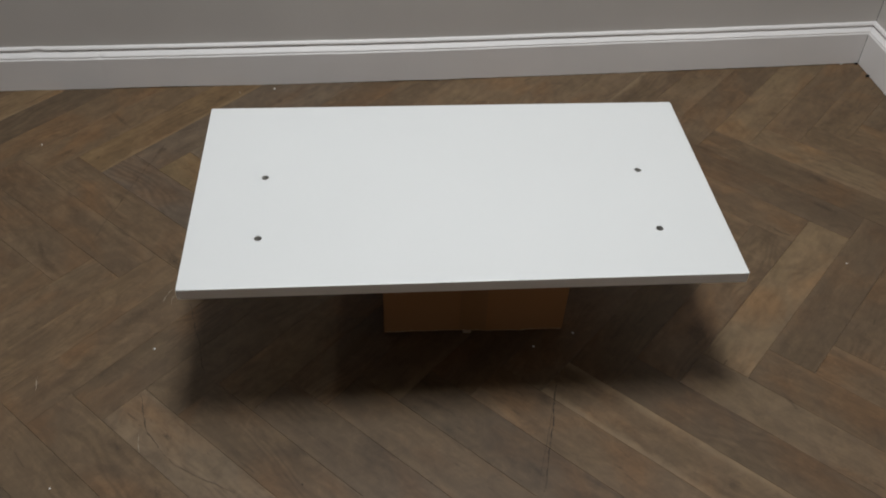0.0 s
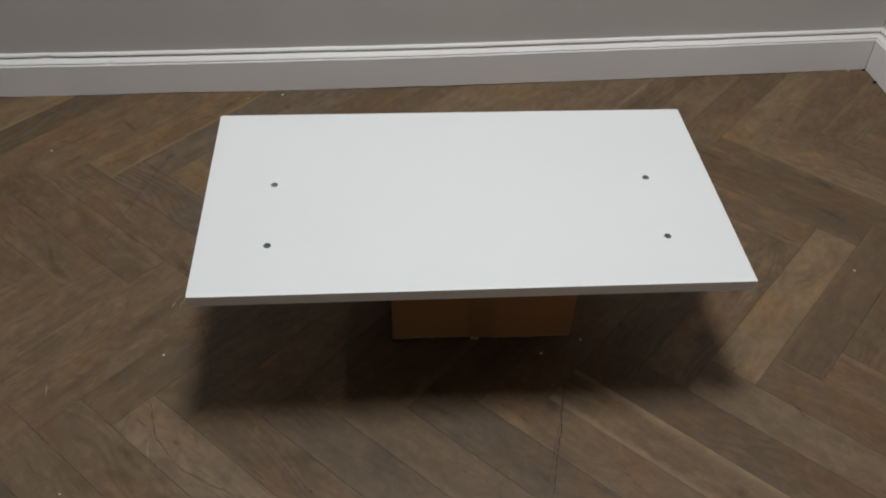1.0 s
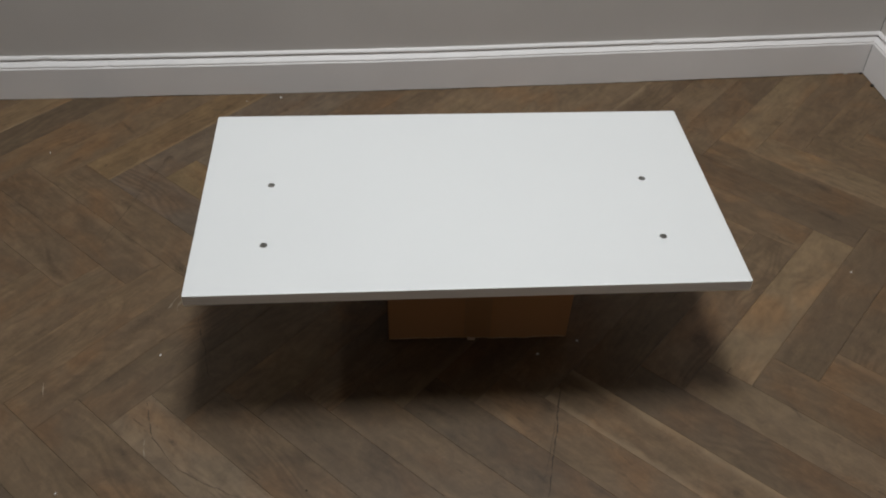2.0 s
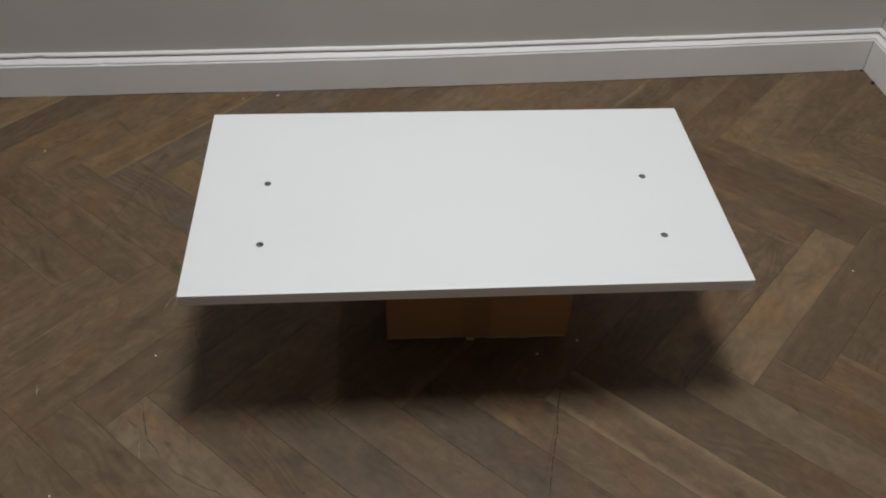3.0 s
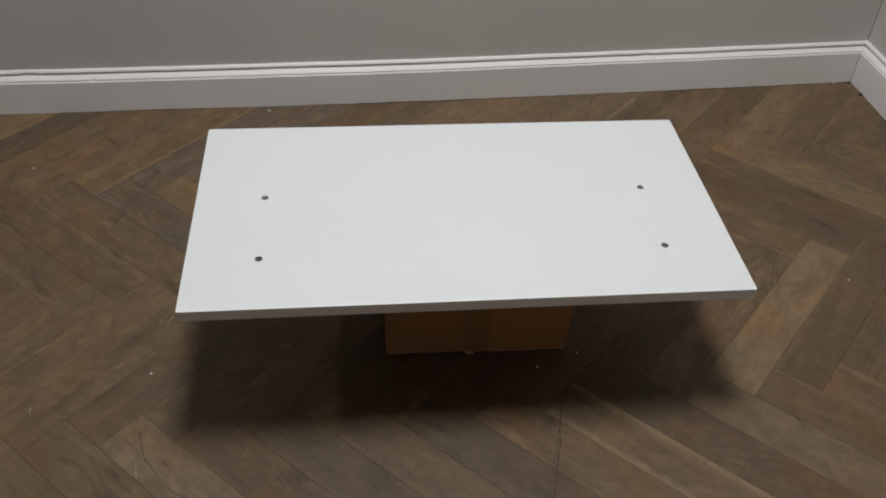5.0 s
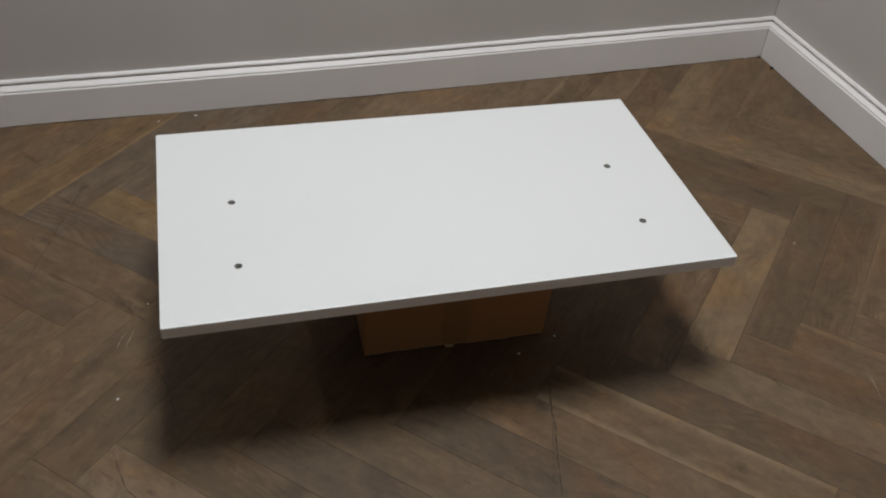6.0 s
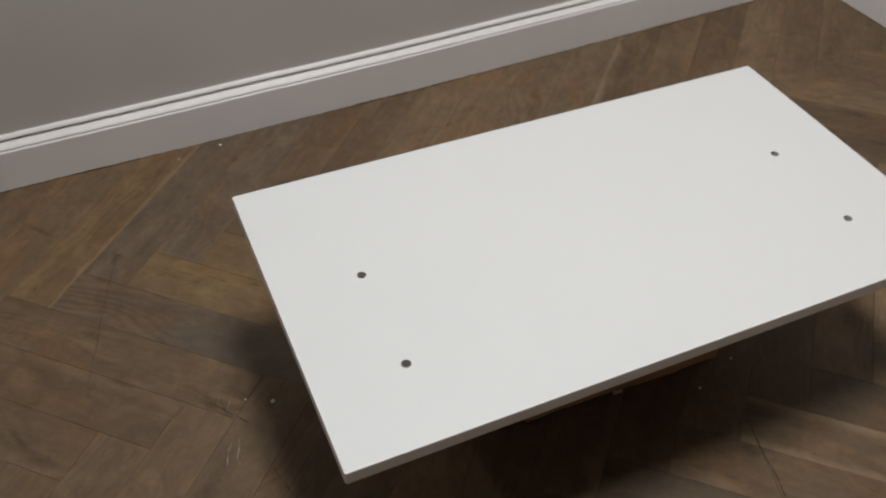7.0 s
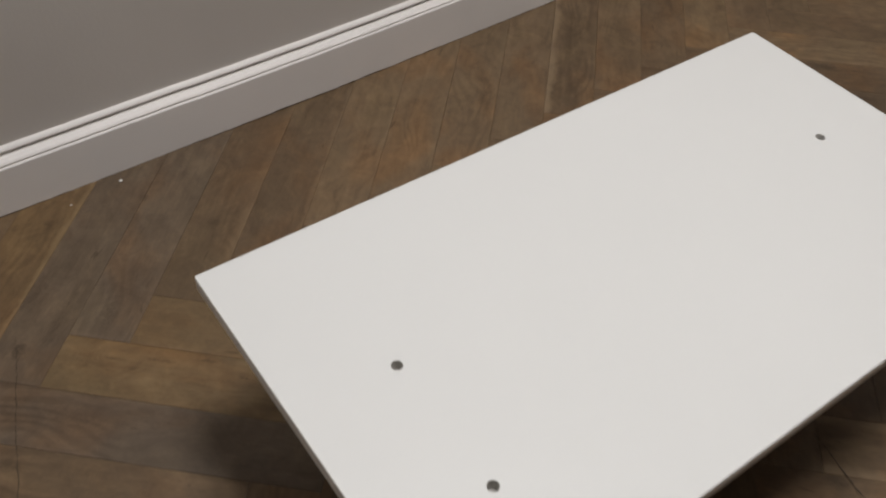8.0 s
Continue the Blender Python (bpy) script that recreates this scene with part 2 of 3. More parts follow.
wall_paint = painted("warm_grey_wall_paint", (0.560, 0.522, 0.487), 0.75, 0.04, 180.0, 0.25)
trim_paint = painted("white_satin_trim_paint", (0.82, 0.785, 0.765), 0.52, 0.05, 40.0, 0.15, spec=0.3)
ceiling_paint = painted("grey_ceiling_paint", (0.30, 0.29, 0.28), 0.9, 0.02, 150.0, 0.2)
# the board's white, raised for its edges to make up for light they lack
lightened_edge = painted("lightened_edge_white", (0.90, 0.89, 0.87), 0.35, 0.01, 500.0, 0.06)
laminate = painted("white_laminate", (0.70, 0.70, 0.69), 0.42, 0.008, 700.0, 0.04)
chipboard = painted("raw_chipboard", (0.57, 0.55, 0.52), 0.9, 0.2, 500.0, 0.6)
# for the board's unseen underside, dark only to deepen the shadow below it
darkened_underside = painted("darkened_underside_brown", (0.095, 0.062, 0.040), 0.7, 0.15, 200.0, 0.3)
torn_liner = painted("torn_paper_liner", (0.56, 0.42, 0.30), 0.9, 0.15, 300.0, 0.3)
packing_tape = painted("brown_packing_tape", (0.31, 0.160, 0.066), 0.5, 0.08, 120.0, 0.12)
crack_dark = painted("dark_crack", (0.050, 0.034, 0.022), 0.9, 0.3, 300.0, 0.2)
scratch_pale = painted("pale_scratch", (0.27, 0.22, 0.16), 0.7, 0.3, 300.0, 0.2)
joint_dark = painted("dark_joint_filler", (0.16, 0.15, 0.14), 0.9, 0.2, 200.0, 0.2)
cardboard = painted("brown_cardboard", (0.375, 0.190, 0.080), 0.85, 0.10, 60.0, 0.25)
crumb_white = painted("white_crumb", (0.75, 0.73, 0.70), 0.9, 0.05, 300.0, 0.3)
dark_gap = painted("dark_underlay", (0.040, 0.028, 0.018), 0.9, 0.2, 80.0, 0.2)
black_lump = painted("black_lump", (0.012, 0.010, 0.008), 0.9, 0.2, 80.0, 0.2)


# ---- mesh helpers ----
def mesh_ob(name, bm, material, parent=None, label=""):
    bmesh.ops.recalc_face_normals(bm, faces=bm.faces)
    data = bpy.data.meshes.new(name)
    bm.to_mesh(data)
    bm.free()
    data.materials.append(material)
    ob = new(name, data)
    if parent:
        ob.parent = parent
    return tagged(ob, label)


part = mesh_ob


def rings(bm, loops, cap_first=True, cap_last=True):
    """A skin over rings of points with the same count."""
    made = [[bm.verts.new(p) for p in loop] for loop in loops]
    for a, b in zip(made, made[1:]):
        for i in range(len(a)):
            bm.faces.new((a[i - 1], a[i], b[i], b[i - 1]))
    if cap_first:
        bm.faces.new(made[0])
    if cap_last:
        bm.faces.new(made[-1])
    return made


def block(bm, x0, x1, y0, y1, z0, z1):
    base = [(x0, y0), (x1, y0), (x1, y1), (x0, y1)]
    rings(bm, [[(x, y, z) for x, y in base] for z in (z0, z1)])


# ---- the room ----
LEFT, BACK_OF_CAMERA, RIGHT = -6.0, -8.0, 1.5735


def wall_line(x):
    """The old back wall's face: it bows a little."""
    return 2.2705 + 0.028 * max(0.0, 0.42 - x) ** 1.0 * min(1.0, max(0.0, 0.42 - x) / 0.5) + 0.002 * math.sin(4.1 * x)


def wall_north():
    bm = bmesh.new()
    xs = [LEFT - 0.2 + i * (RIGHT + 0.4 - LEFT) / 60 for i in range(61)]
    loops = []
    for x in xs:
        y = wall_line(x)
        loops.append([(x, y, -0.05), (x, y + 0.2, -0.05), (x, y + 0.2, CEILING), (x, y, CEILING)])
    rings(bm, loops)
    ob = mesh_ob("wall_north", bm, wall_paint)
    return tagged(ob, "warm grey painted plaster wall behind the board", "wall", kind="structure")


wall_north()
for name, box in (("wall_east", (RIGHT, RIGHT + 0.2, BACK_OF_CAMERA, 2.2710)),
                  ("wall_west", (LEFT - 0.2, LEFT, BACK_OF_CAMERA, 2.30)),
                  ("wall_south", (LEFT - 0.2, RIGHT + 0.2, BACK_OF_CAMERA - 0.2, BACK_OF_CAMERA))):
    bm = bmesh.new()
    block(bm, *box, -0.05, CEILING)
    tagged(mesh_ob(name, bm, wall_paint), "warm grey painted plaster wall of the room", "wall", kind="structure")
bm = bmesh.new()
block(bm, LEFT - 0.2, RIGHT + 0.2, BACK_OF_CAMERA - 0.2, 2.6, CEILING, CEILING + 0.15)
tagged(mesh_ob("ceiling", bm, ceiling_paint), "plain grey painted ceiling", "ceiling", kind="structure")

# skirting board: how far each edge of its moulding stands off the wall, and its height
PROFILE = [(0.0, 0.0), (0.0260, 0.0), (0.0260, 0.0955), (0.0255, 0.0967), (0.0241, 0.0982), (0.0226, 0.0990), (0.0224, 0.1003),
           (0.0232, 0.1010), (0.0233, 0.1027), (0.0205, 0.1058), (0.0165, 0.1084), (0.0128, 0.1108), (0.0115, 0.1114),
           (0.0035, 0.1119), (0.0030, 0.1172), (0.0098, 0.1181), (0.0100, 0.1202), (0.0080, 0.1234), (0.0050, 0.1254), (0.0, 0.1262)]
# chips and thick spots in the old paint: place along the wall, height, depth, width
CHIPS = [(-0.845, 0.116, 0.0035, 0.018), (-0.79, 0.114, 0.0015, 0.010), (-0.675, 0.1015, 0.0040, 0.009), (0.885, 0.119, 0.0030, 0.010),
         (-0.40, 0.060, 0.0012, 0.006), (0.45, 0.105, 0.0012, 0.012), (0.02, 0.105, 0.0014, 0.008), (1.21, 0.112, 0.0012, 0.015)]


def skirting(name, spine, label, chips=()):
    """spine: along the wall, points (x, y), the way off the wall at each, and the height of the lower edge."""
    bm = bmesh.new()
    rnd = random.Random(7)
    loops = []
    wob = 0.0
    for (x, y), (nx, ny), low in spine:
        wob = 0.85 * wob + rnd.uniform(-0.00022, 0.00022)
        loop = []
        for d, z in PROFILE:
            if z == 0.0:
                z = low
            elif z > 0.088:
                z += wob - 0.0022 * min(1.0, max(0.0, 0.7 - x)) * (ny < -0.5)
                if z < 0.105:
                    z += 0.0028 * min(1.0, max(0.0, x + 0.1))
            for cx, cz, depth, width in chips:
                if d > 0:
                    d = max(0.002, d - depth * math.exp(-((x - cx) / width) ** 2 - ((z - cz) / 0.006) ** 2))
            loop.append((x + nx * d, y + ny * d, z))
        loops.append(loop)
    rings(bm, loops)
    return tagged(mesh_ob(name, bm, trim_paint), label, "skirting board", kind="structure")


spine = []
xs = [LEFT + i * 0.06 for i in range(83)] + [-1.06 + i * 0.006 for i in range(438)] + [RIGHT]
xs = sorted(x for x in xs if x <= RIGHT)
for x in xs:
    ragged = 0.0009 * noise.noise((x * 38.0, 0.3, 0.0)) + 0.0006 * noise.noise((x * 120.0, 1.7, 0.0))
    low = max(0.0003, (0.0016 + 0.0012 * math.sin(9 * x)) * (x > -1.2) + ragged) if x < 0.304 else max(0.0004, 0.0022 + 0.0006 * math.sin(7 * x) + ragged)
    spine.append(((x, wall_line(x) + 0.0005), (-1.0 if x == RIGHT else 0.0, -1.0), low))
skirting("baseboard_north", spine, "white painted moulded skirting board along the grey wall", CHIPS)
spine = []
for i in range(161):
    y = wall_line(RIGHT) - (wall_line(RIGHT) - BACK_OF_CAMERA) * (i / 160) ** 1.6
    spine.append(((RIGHT, y), (-1.0, -1.0 if i == 0 else 0.0), 0.0012))
skirting("baseboard_east", spine, "white painted moulded skirting board meeting the corner")

# the dark open joint down the corner, over wall and skirting
bm = bmesh.new()
for z0, z1, off in ((0.127, CEILING - 0.01, 0.0008), (0.004, 0.095, 0.0265)):
    x, y = RIGHT - off, wall_line(RIGHT) - off
    rings(bm, [[(x + 0.0006, y - 0.0006, z), (x - 0.0006, y + 0.0006, z), (x + 0.0012, y + 0.0012, z)] for z in (z0, z1)])
tagged(mesh_ob("trim_corner", bm, joint_dark), "thin dark open joint down the corner of the walls", "joint", kind="structure")

# ---- the board on its box ----
BOARD_LONG, BOARD_DEEP, BOARD_THICK = 1.0, 0.5445, 0.0228
board_pose = Matrix.Translation((0.2058, 1.3722, 0.3115)) @ Matrix.Rotation(radians(-1.75), 4, "Z") @ Matrix.Rotation(radians(0.82), 4, "Y") @ Matrix.Rotation(radians(0.3), 4, "X")
HOLES = [(-0.3702, 0.0300), (-0.3716, -0.1462), (0.3690, 0.0300), (0.3684, -0.1470)]
HOLE_R = 0.0070


def white_board():
    board = new("tabletop_board")
    board.matrix_world = board_pose
    a, b, t = BOARD_LONG / 2, BOARD_DEEP / 2, BOARD_THICK

    def outline(inset, z):
        c = 0.0022
        x, y = a - inset, b - inset
        return [(x - c, -y, z), (x, -y + c, z), (x, y - c, z), (x - c, y, z), (-x + c, y, z), (-x, y - c, z), (-x, -y + c, z), (-x + c, -y, z)]

    # edge faces, brightened by a paler white than the top
    bm = bmesh.new()
    rings(bm, [outline(0.0012, -t), outline(0, -t + 0.0012), outline(0, -0.0012), outline(0.0004, -0.0004), outline(0.0012, 0)], False, False)
    part("lightened_edge", bm, lightened_edge, board, "white edge of the board, made paler than the top in place of light")
    bm = bmesh.new()
    top = [bm.verts.new(p) for p in outline(0.0012, 0)]
    edges = [bm.edges.new((top[i - 1], top[i])) for i in range(8)]
    for hx, hy in HOLES:
        ring = [bm.verts.new((hx + HOLE_R * math.cos(k * math.tau / 28), hy + HOLE_R * math.sin(k * math.tau / 28), 0)) for k in range(28)]
        edges += [bm.edges.new((ring[k - 1], ring[k])) for k in range(28)]
    bmesh.ops.triangle_fill(bm, use_beauty=True, edges=edges)
    part("panel", bm, laminate, board)
    # unseen lower face, darker than the white top so less light bounces under
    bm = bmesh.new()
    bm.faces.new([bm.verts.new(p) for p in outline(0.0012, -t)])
    part("underside", bm, darkened_underside, board, "unseen underside of the board, darkened to deepen the shadow below")
    for hx, hy in HOLES:
        bm = bmesh.new()
        circle = lambda r, z: [(hx + r * math.cos(k * math.tau / 28), hy + r * math.sin(k * math.tau / 28), z) for k in range(28)]
        rings(bm, [circle(HOLE_R, 0), circle(HOLE_R, -0.0004), circle(HOLE_R - 0.0002, -0.0004), circle(HOLE_R - 0.0002, -0.0162)], False, True)
        part("drilled_hole", bm, chipboard, board, "round drilled hole with raw chipboard inside")
    return tagged(board, "white laminated tabletop board with four drilled holes", "tabletop")


white_board()


def cardboard_box():
    box = new("cardboard_box")
    box.matrix_world = Matrix.Translation((0.2480, 1.415, 0)) @ Matrix.Rotation(radians(-3.8), 4, "Z")
    a, b = 0.1865, 0.150
    flare = lambda x, f: x + 0.010 * f * max(0.0, x / a)  # one side leans out towards the top
    down = board_pose @ Vector((0, 0, -BOARD_THICK))
    normal = board_pose.to_3x3() @ Vector((0, 0, 1))

    def lid(x, y):
        p = box.matrix_world @ Vector((x, y, 0))
        return down.z - (normal.x * (p.x - down.x) + normal.y * (p.y - down.y)) / normal.z - 0.0005

    def shell(x0, x1, y0, y1, bulge):
        bm = bmesh.new()
        loops = []
        m = 14
        edge = [(x0 + (x1 - x0) * i / m, y0) for i in range(m)] + [(x1, y0 + (y1 - y0) * i / m) for i in range(m)]
        edge += [(x1 - (x1 - x0) * i / m, y1) for i in range(m)] + [(x0, y1 - (y1 - y0) * i / m) for i in range(m)]
        for k in range(9):
            f = k / 8
            loop = []
            for x, y in edge:
                swell = bulge * math.sin(math.pi * f) * (1 - (x / a) ** 2)
                wave = 0.0016 * math.sin(23 * x + 2 * f) * (1 - f)
                lift = max(0.0, 0.004 * math.sin(19 * x + 0.6)) * (1 - f) ** 4 if y == y0 else 0.0
                yy = y - (swell + wave if y == y0 else 0)
                loop.append((flare(x, f), yy, f * lid(flare(x, f), yy) + lift))
            loops.append(loop)
        rings(bm, loops)
        return bm

    part("body", shell(-a, a, -b, b, 0.004), cardboard, box)

    def front(x, z):
        """How far the bulging front stands out."""
        f = z / 0.285
        return -b - 0.004 * math.sin(math.pi * f) * (1 - (x / a) ** 2) - 0.0016 * math.sin(23 * x + 2 * f) * (1 - f)

    # the two flaps that close the front, a gap between them, their lower edges worn ragged
    def sheet(x0, x1, proud, lows, name, material, high_of):
        bm = bmesh.new()
        loops = []
        for i in range(25):
            x = x0 + (x1 - x0) * i / 24
            low = lows(x)
            high = high_of(x)
            zs = [low + (high - low) * j / 6 for j in range(7)]
            loops.append([(flare(x, z / 0.285), front(x, z) - proud, z) for z in zs] + [(flare(x, z / 0.285), front(x, z) - 0.0002, z) for z in reversed(zs)])
        rings(bm, loops)
        return part(name, bm, material, box)

    worn = lambda x: 0.006 + 0.003 * noise.noise((x * 45.0, 0.4, 0.0)) + 0.0018 * noise.noise((x * 160.0, 2.4, 0.0))
    top_of = lambda x: lid(x, -b) - 0.004
    for x0, x1, proud in ((-a + 0.002, -0.010, 0.0036), (-0.0085, a - 0.002, 0.0034)):
        sheet(x0, x1, proud, worn, "flap", cardboard, top_of)
        sheet(x0 + 0.001, x1 - 0.001, proud - 0.0012, lambda x: max(0.0008, worn(x) - 0.0028 - 0.002 * noise.noise((x * 90.0, 5.1, 0.0))), "torn_edge", torn_liner, lambda x: worn(x) + 0.002)
    sheet(-0.030, 0.025, 0.0042, lambda x: worn(x) + 0.001 + 0.001 * noise.noise((x * 300.0, 8.2, 0.0)), "tape", packing_tape, lambda x: top_of(x) - 0.0005)
    sheet(-0.022, -0.006, 0.0075, lambda x: 0.0006, "torn_scrap", torn_liner, lambda x: 0.0045 + 0.0018 * noise.noise((x * 260.0, 3.3, 0.0)))
    return tagged(box, "brown taped cardboard box standing on the floor under the board", "box")


cardboard_box()


# ---- crumbs ----
def crumb(x, y, size, seed):
    rnd = random.Random(seed)
    bm = bmesh.new()
    bmesh.ops.create_icosphere(bm, subdivisions=1, radius=size / 2)
    for v in bm.verts:
        v.co *= rnd.uniform(0.7, 1.25)
        v.co.z *= 0.6
    low = min(v.co.z for v in bm.verts)
    ob = mesh_ob("crumb", bm, crumb_white)
    ob.location = (x, y, -low)
    return tagged(ob, "tiny white crumb of plaster lying on the floor", "crumb", "crumbs on the floor")


CRUMBS = [(-0.206, 2.235, 0.007), (-0.418, 1.273, 0.005), (0.445, 1.238, 0.005), (0.356, 1.209, 0.006),
          (-0.799, 2.013, 0.005), (-0.314, 1.496, 0.0075), (-0.303, 2.226, 0.0035),
          (-0.355, 1.521, 0.004), (1.121, 1.393, 0.004), (-0.559, 0.958, 0.004)]
for i, (x, y, size) in enumerate(CRUMBS):
    crumb(x, y, size, i)


def clump(x, y, size, seed, material, label):
    ob = crumb(x, y, size, seed)
    ob.name, ob.data.materials[0] = "dirt", material
    del ob["group"]
    return tagged(ob, label, "dirt")


# the first black lump stands in for a dark hole under the east skirting
clump(1.5415, 2.169, 0.014, 31, black_lump, "black lump standing in for a dark hole under the skirting board")
clump(1.5400, 2.240, 0.010, 32, black_lump, "black lump in the corner of the floor")
clump(1.492, 2.242, 0.007, 33, crumb_white, "white lump of dried paint at the foot of the skirting")
clump(-0.115, 0.925, 0.004, 34, crack_dark, "small dark grain of dirt on the floor")


def groove(name, points, width, material, label, category):
    """A thin ragged line lying in the floor's finish."""
    rnd = random.Random(len(points))
    fine = []
    for (x0, y0), (x1, y1) in zip(points, points[1:]):
        n = max(2, int(math.hypot(x1 - x0, y1 - y0) / 0.006))
        fine += [(x0 + (x1 - x0) * i / n, y0 + (y1 - y0) * i / n) for i in range(n)]
    fine.append(points[-1])
    bm = bmesh.new()
    loops = []
    drift = 0.0
    for i, (x, y) in enumerate(fine):
        (ax, ay), (bx, by) = fine[max(0, i - 1)], fine[min(len(fine) - 1, i + 1)]
        r = math.hypot(bx - ax, by - ay)
        nx, ny = -(by - ay) / r, (bx - ax) / r
        taper = min(1.0, 0.25 + 3.0 * min(i, len(fine) - 1 - i) / len(fine))
        w = width * taper * rnd.uniform(0.10, 1.0) / 2
        drift = 0.7 * drift + rnd.uniform(-0.0012, 0.0012)
        j = drift
        loops.append([(x + nx * (w + j), y + ny * (w + j), 0.0002), (x + nx * j, y + ny * j, 0.0005), (x + nx * (j - w), y + ny * (j - w), 0.0002)])
    rings(bm, loops)
    return tagged(mesh_ob(name, bm, material), label, category)


CRACKS = [
    ([(-0.4295, 1.154), (-0.4143, 1.098), (-0.4046, 1.065), (-0.3876, 1.0375), (-0.3697, 1.017)], 0.0024),
    ([(-0.3697, 1.017), (-0.346, 0.988), (-0.303, 0.9586), (-0.230, 0.918)], 0.0012),
    ([(-0.360, 1.397), (-0.349, 1.358), (-0.332, 1.292), (-0.319, 1.230), (-0.308, 1.188)], 0.0020),
    ([(0.3926, 1.141), (0.3742, 1.078), (0.3613, 1.025), (0.3469, 0.974), (0.3286, 0.914), (0.3136, 0.868)], 0.0036),
    ([(-0.484, 1.993), (-0.509, 1.912), (-0.520, 1.888), (-0.545, 1.808), (-0.588, 1.679), (-0.604, 1.603)], 0.0018),
    ([(0.3742, 1.078), (0.352, 1.010), (0.331, 0.950), (0.310, 0.890)], 0.0012),
    ([(-0.416, 1.541), (-0.400, 1.524), (-0.389, 1.509), (-0.372, 1.486), (-0.352, 1.462)], 0.0030),
    ([(-0.391, 1.548), (-0.393, 1.530), (-0.390, 1.512)], 0.0026),
]
for points, width in CRACKS:
    groove("floor_crack", points, width, crack_dark, "fine dark crack running through the oak planks", "crack")
SCRATCHES = [([(-0.639, 1.219), (-0.633, 1.187)], 0.0022), ([(-0.420, 1.065), (-0.4177, 1.040), (-0.413, 1.021)], 0.0020),
             ([(-0.400, 1.447), (-0.410, 1.4295), (-0.418, 1.406)], 0.0028), ([(-0.384, 1.452), (-0.389, 1.436), (-0.3975, 1.416), (-0.399, 1.398)], 0.0026), ([(-0.388, 1.517), (-0.381, 1.528), (-0.372, 1.540)], 0.0018),
             ([(1.039, 1.0075), (1.032, 0.970), (1.021, 0.928)], 0.0022)]
for points, width in SCRATCHES:
    groove("floor_scratch", points, width, scratch_pale, "short pale scratch in the worn floor finish", "scratch")

# ---- herringbone floor ----
bm = bmesh.new()
block(bm, LEFT - 0.1, RIGHT + 0.1, BACK_OF_CAMERA - 0.1, 2.40, -0.05, -0.0125)
floor = tagged(mesh_ob("floor", bm, dark_gap), "smoked oak herringbone parquet floor, worn and scratched", "floor", kind="structure")

PLANK_W, PLANK_L, GAP = 0.0995, 0.5514, 0.0003
ORIGIN, SKEW = (-0.494, 1.1012), -0.5725


def lattice(k, m, upward):
    """Corner and long axis of plank k of zigzag m, in the floor's own directions u and v."""
    if upward:
        u, v = k * PLANK_W - PLANK_W - m * PLANK_L, k * PLANK_W + m * PLANK_L
        return u + PLANK_W / 2, v + PLANK_L / 2
    u, v = k * PLANK_W - m * PLANK_L, k * PLANK_W + m * PLANK_L
    return u + PLANK_L / 2, v + PLANK_W / 2


def plank_pose(k, m, upward):
    u, v = lattice(k, m, upward)
    s = math.sqrt(0.5)
    base = Matrix.Translation((*ORIGIN, 0)) @ Matrix.Rotation(radians(SKEW), 4, "Z")
    return base @ Matrix.Translation(((u + v) * s, (v - u) * s, 0)) @ Matrix.Rotation(radians(45 if upward else -45), 4, "Z")


def clipped(poly, inside):
    out = []
    for i, p in enumerate(poly):
        q = poly[i - 1]
        dp, dq = inside(p), inside(q)
        if (dp >= 0) != (dq >= 0):
            f = dq / (dq - dp)
            out.append((q[0] + (p[0] - q[0]) * f, q[1] + (p[1] - q[1]) * f))
        if dp >= 0:
            out.append(p)
    return out


def plank_loops(poly):
    cx, cy = sum(p[0] for p in poly) / len(poly), sum(p[1] for p in poly) / len(poly)

    def inset(d):
        out = []
        for x, y in poly:
            r = max(1e-6, math.hypot(x - cx, y - cy))
            out.append((x - math.copysign(min(d, abs(x - cx)), x - cx), y - math.copysign(min(d, abs(y - cy)), y - cy)))
        return out

    return [[(x, y, -0.012) for x, y in poly], [(x, y, -0.0004) for x, y in poly], [(x, y, 0) for x, y in inset(0.0003)]]


RECT = [(-PLANK_L / 2 + GAP / 2, -PLANK_W / 2 + GAP / 2), (PLANK_L / 2 - GAP / 2, -PLANK_W / 2 + GAP / 2),
        (PLANK_L / 2 - GAP / 2, PLANK_W / 2 - GAP / 2), (-PLANK_L / 2 + GAP / 2, PLANK_W / 2 - GAP / 2)]


def plank_mesh(poly):
    bm = bmesh.new()
    rings(bm, plank_loops(poly))
    bmesh.ops.recalc_face_normals(bm, faces=bm.faces)
    data = bpy.data.meshes.new("plank")
    bm.to_mesh(data)
    bm.free()
    return data


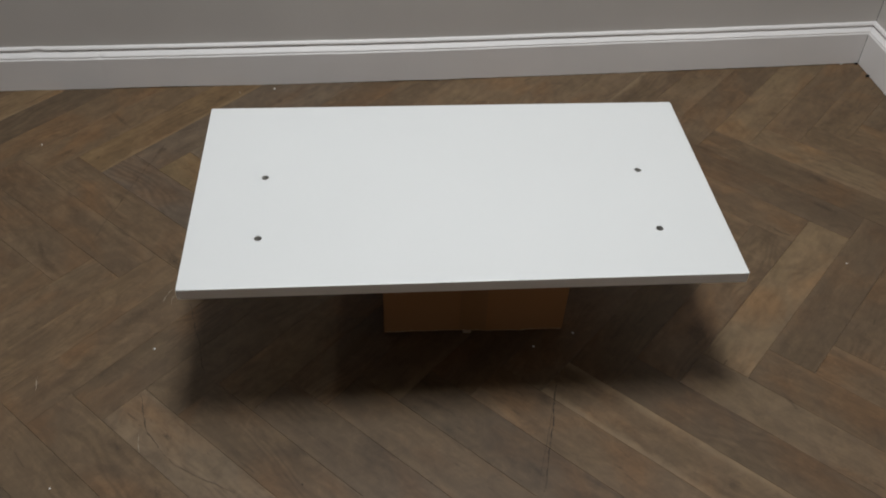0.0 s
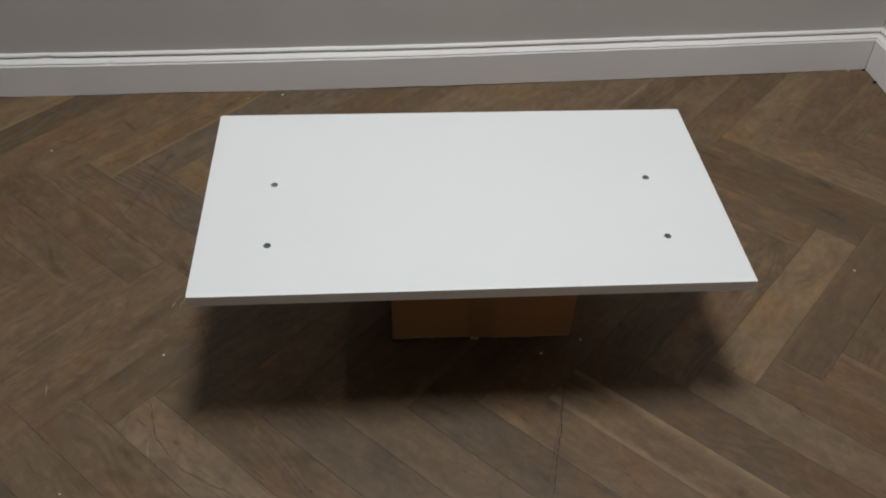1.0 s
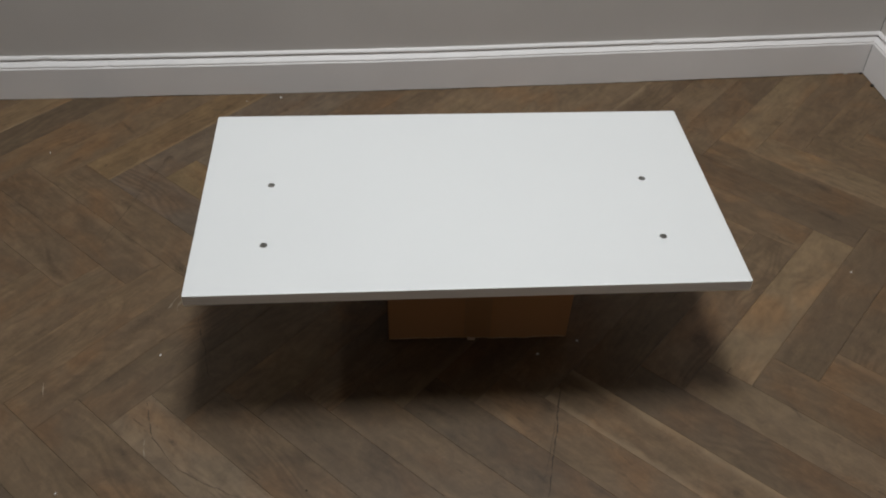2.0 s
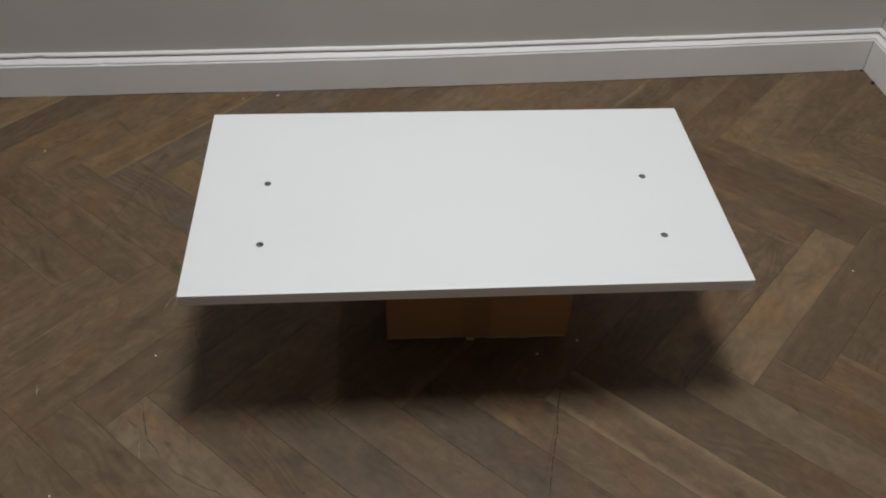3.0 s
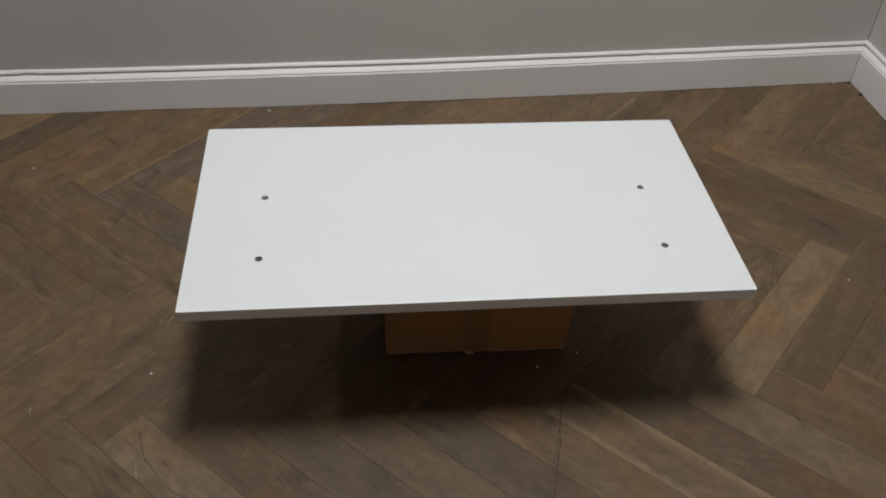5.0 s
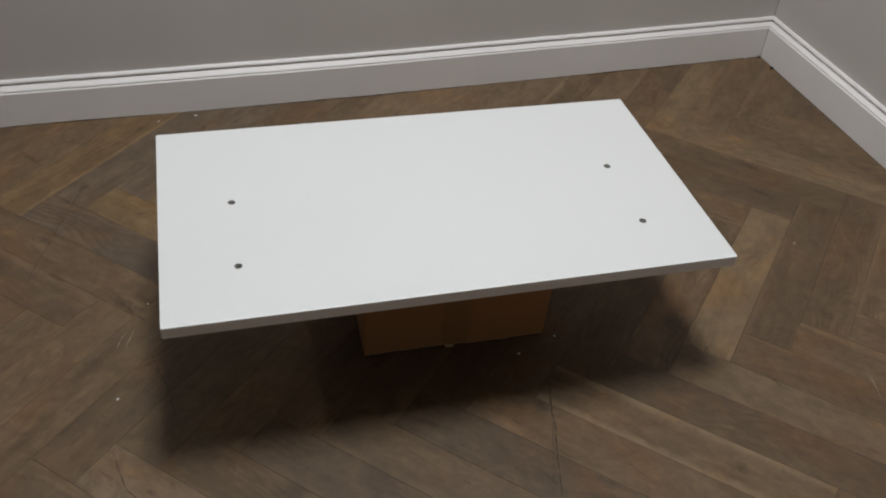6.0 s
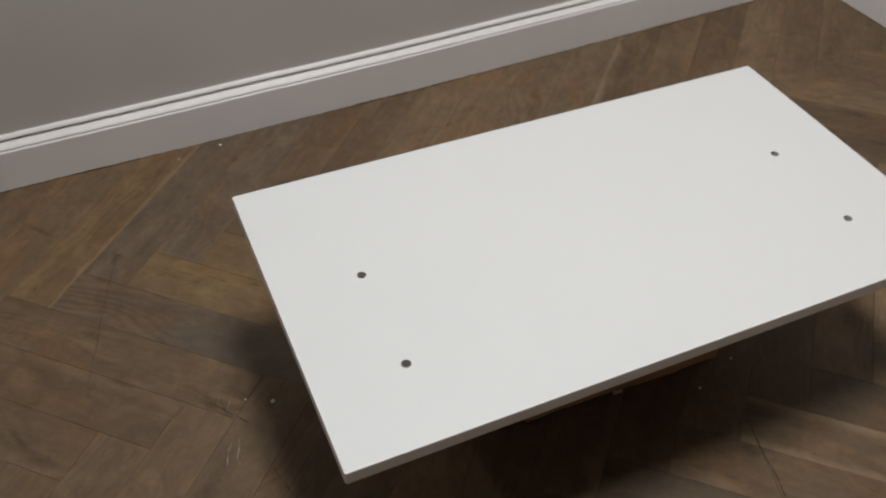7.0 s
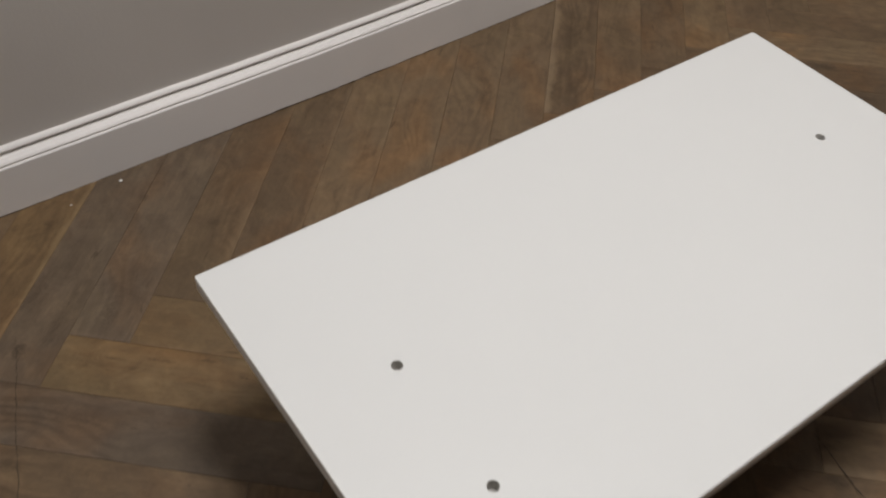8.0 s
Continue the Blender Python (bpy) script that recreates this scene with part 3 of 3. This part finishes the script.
# planks given a tone other than the rest: (k, zigzag, runs upward)
LIGHT = {(9, 0, True), (11, 1, False), (11, 1, True)}
RED = {(1, 1, False), (0, 1, False)}
DARK = {(10, 0, True), (11, 0, True), (0, 0, True), (2, 0, False), (3, 0, False), (4, 0, False), (7, 0, False), (9, 0, False), (7, 0, True), (1, 0, False), (10, 1, False),
        (9, 1, False), (-4, 1, True), (-3, 0, False)}
TAN = {(6, 0, True), (8, 0, False), (4, 1, True), (5, 1, True), (6, 1, True), (7, 1, True)}
GREY = {(0, 1, True), (1, 1, True), (-1, 1, False)}
SPECIAL = {(0, 0, False): oak_ash, (6, 0, False): oak_pale_both, (8, 1, True): oak_pale_one, (-1, 1, True): oak_honey_pale, (-5, 1, True): oak_amber_pale, (3, 1, True): oak_pale_low}
tone_of = lambda key: SPECIAL.get(key) or (oak_light if key in LIGHT else oak_red if key in RED else oak_dark if key in DARK else oak_tan if key in TAN else oak_grey if key in GREY else oak_mid)
WHOLE = {}
far = {True: bmesh.new(), False: bmesh.new()}
far_pose = {True: plank_pose(0, 0, True), False: plank_pose(0, 0, False)}
limits = (lambda p: p[0] - LEFT - 0.003, lambda p: RIGHT - 0.003 - p[0], lambda p: p[1] - BACK_OF_CAMERA - 0.003, lambda p: wall_line(p[0]) - 0.003 - p[1])
for upward in (True, False):
    for m in range(-10, 9):
        for k in range(-110, 60):
            m4 = plank_pose(k, m, upward)
            world_poly = [(m4 @ Vector((x, y, 0)))[:2] for x, y in RECT]
            cut = world_poly
            for lim in limits:
                cut = clipped(cut, lim) if cut else cut
            if len(cut) < 3:
                continue
            area = abs(sum(cut[i - 1][0] * cut[i][1] - cut[i][0] * cut[i - 1][1] for i in range(len(cut)))) / 2
            if area < 0.0002:
                continue
            centre = m4.translation
            near = centre.x > -1.75 and centre.y > -0.1
            inverse = (m4 if near else far_pose[upward]).inverted()
            local = [(inverse @ Vector((x, y, 0)))[:2] for x, y in cut]
            if near:
                tone = tone_of((k, m, upward))
                if area > 0.999 * (PLANK_L - GAP) * (PLANK_W - GAP):
                    if tone not in WHOLE:
                        WHOLE[tone] = plank_mesh(RECT)
                        WHOLE[tone].materials.append(tone)
                    data = WHOLE[tone]
                else:
                    data = plank_mesh(local)
                    data.materials.append(tone)
                ob = new("plank", data)
                ob.parent = floor
                ob.matrix_world = m4
            else:
                rings(far[upward], plank_loops(local))
for upward, bm in far.items():
    ob = mesh_ob("planks", bm, oak_far, floor)
    ob.matrix_world = far_pose[upward]
    tagged(ob, kind="stuff")
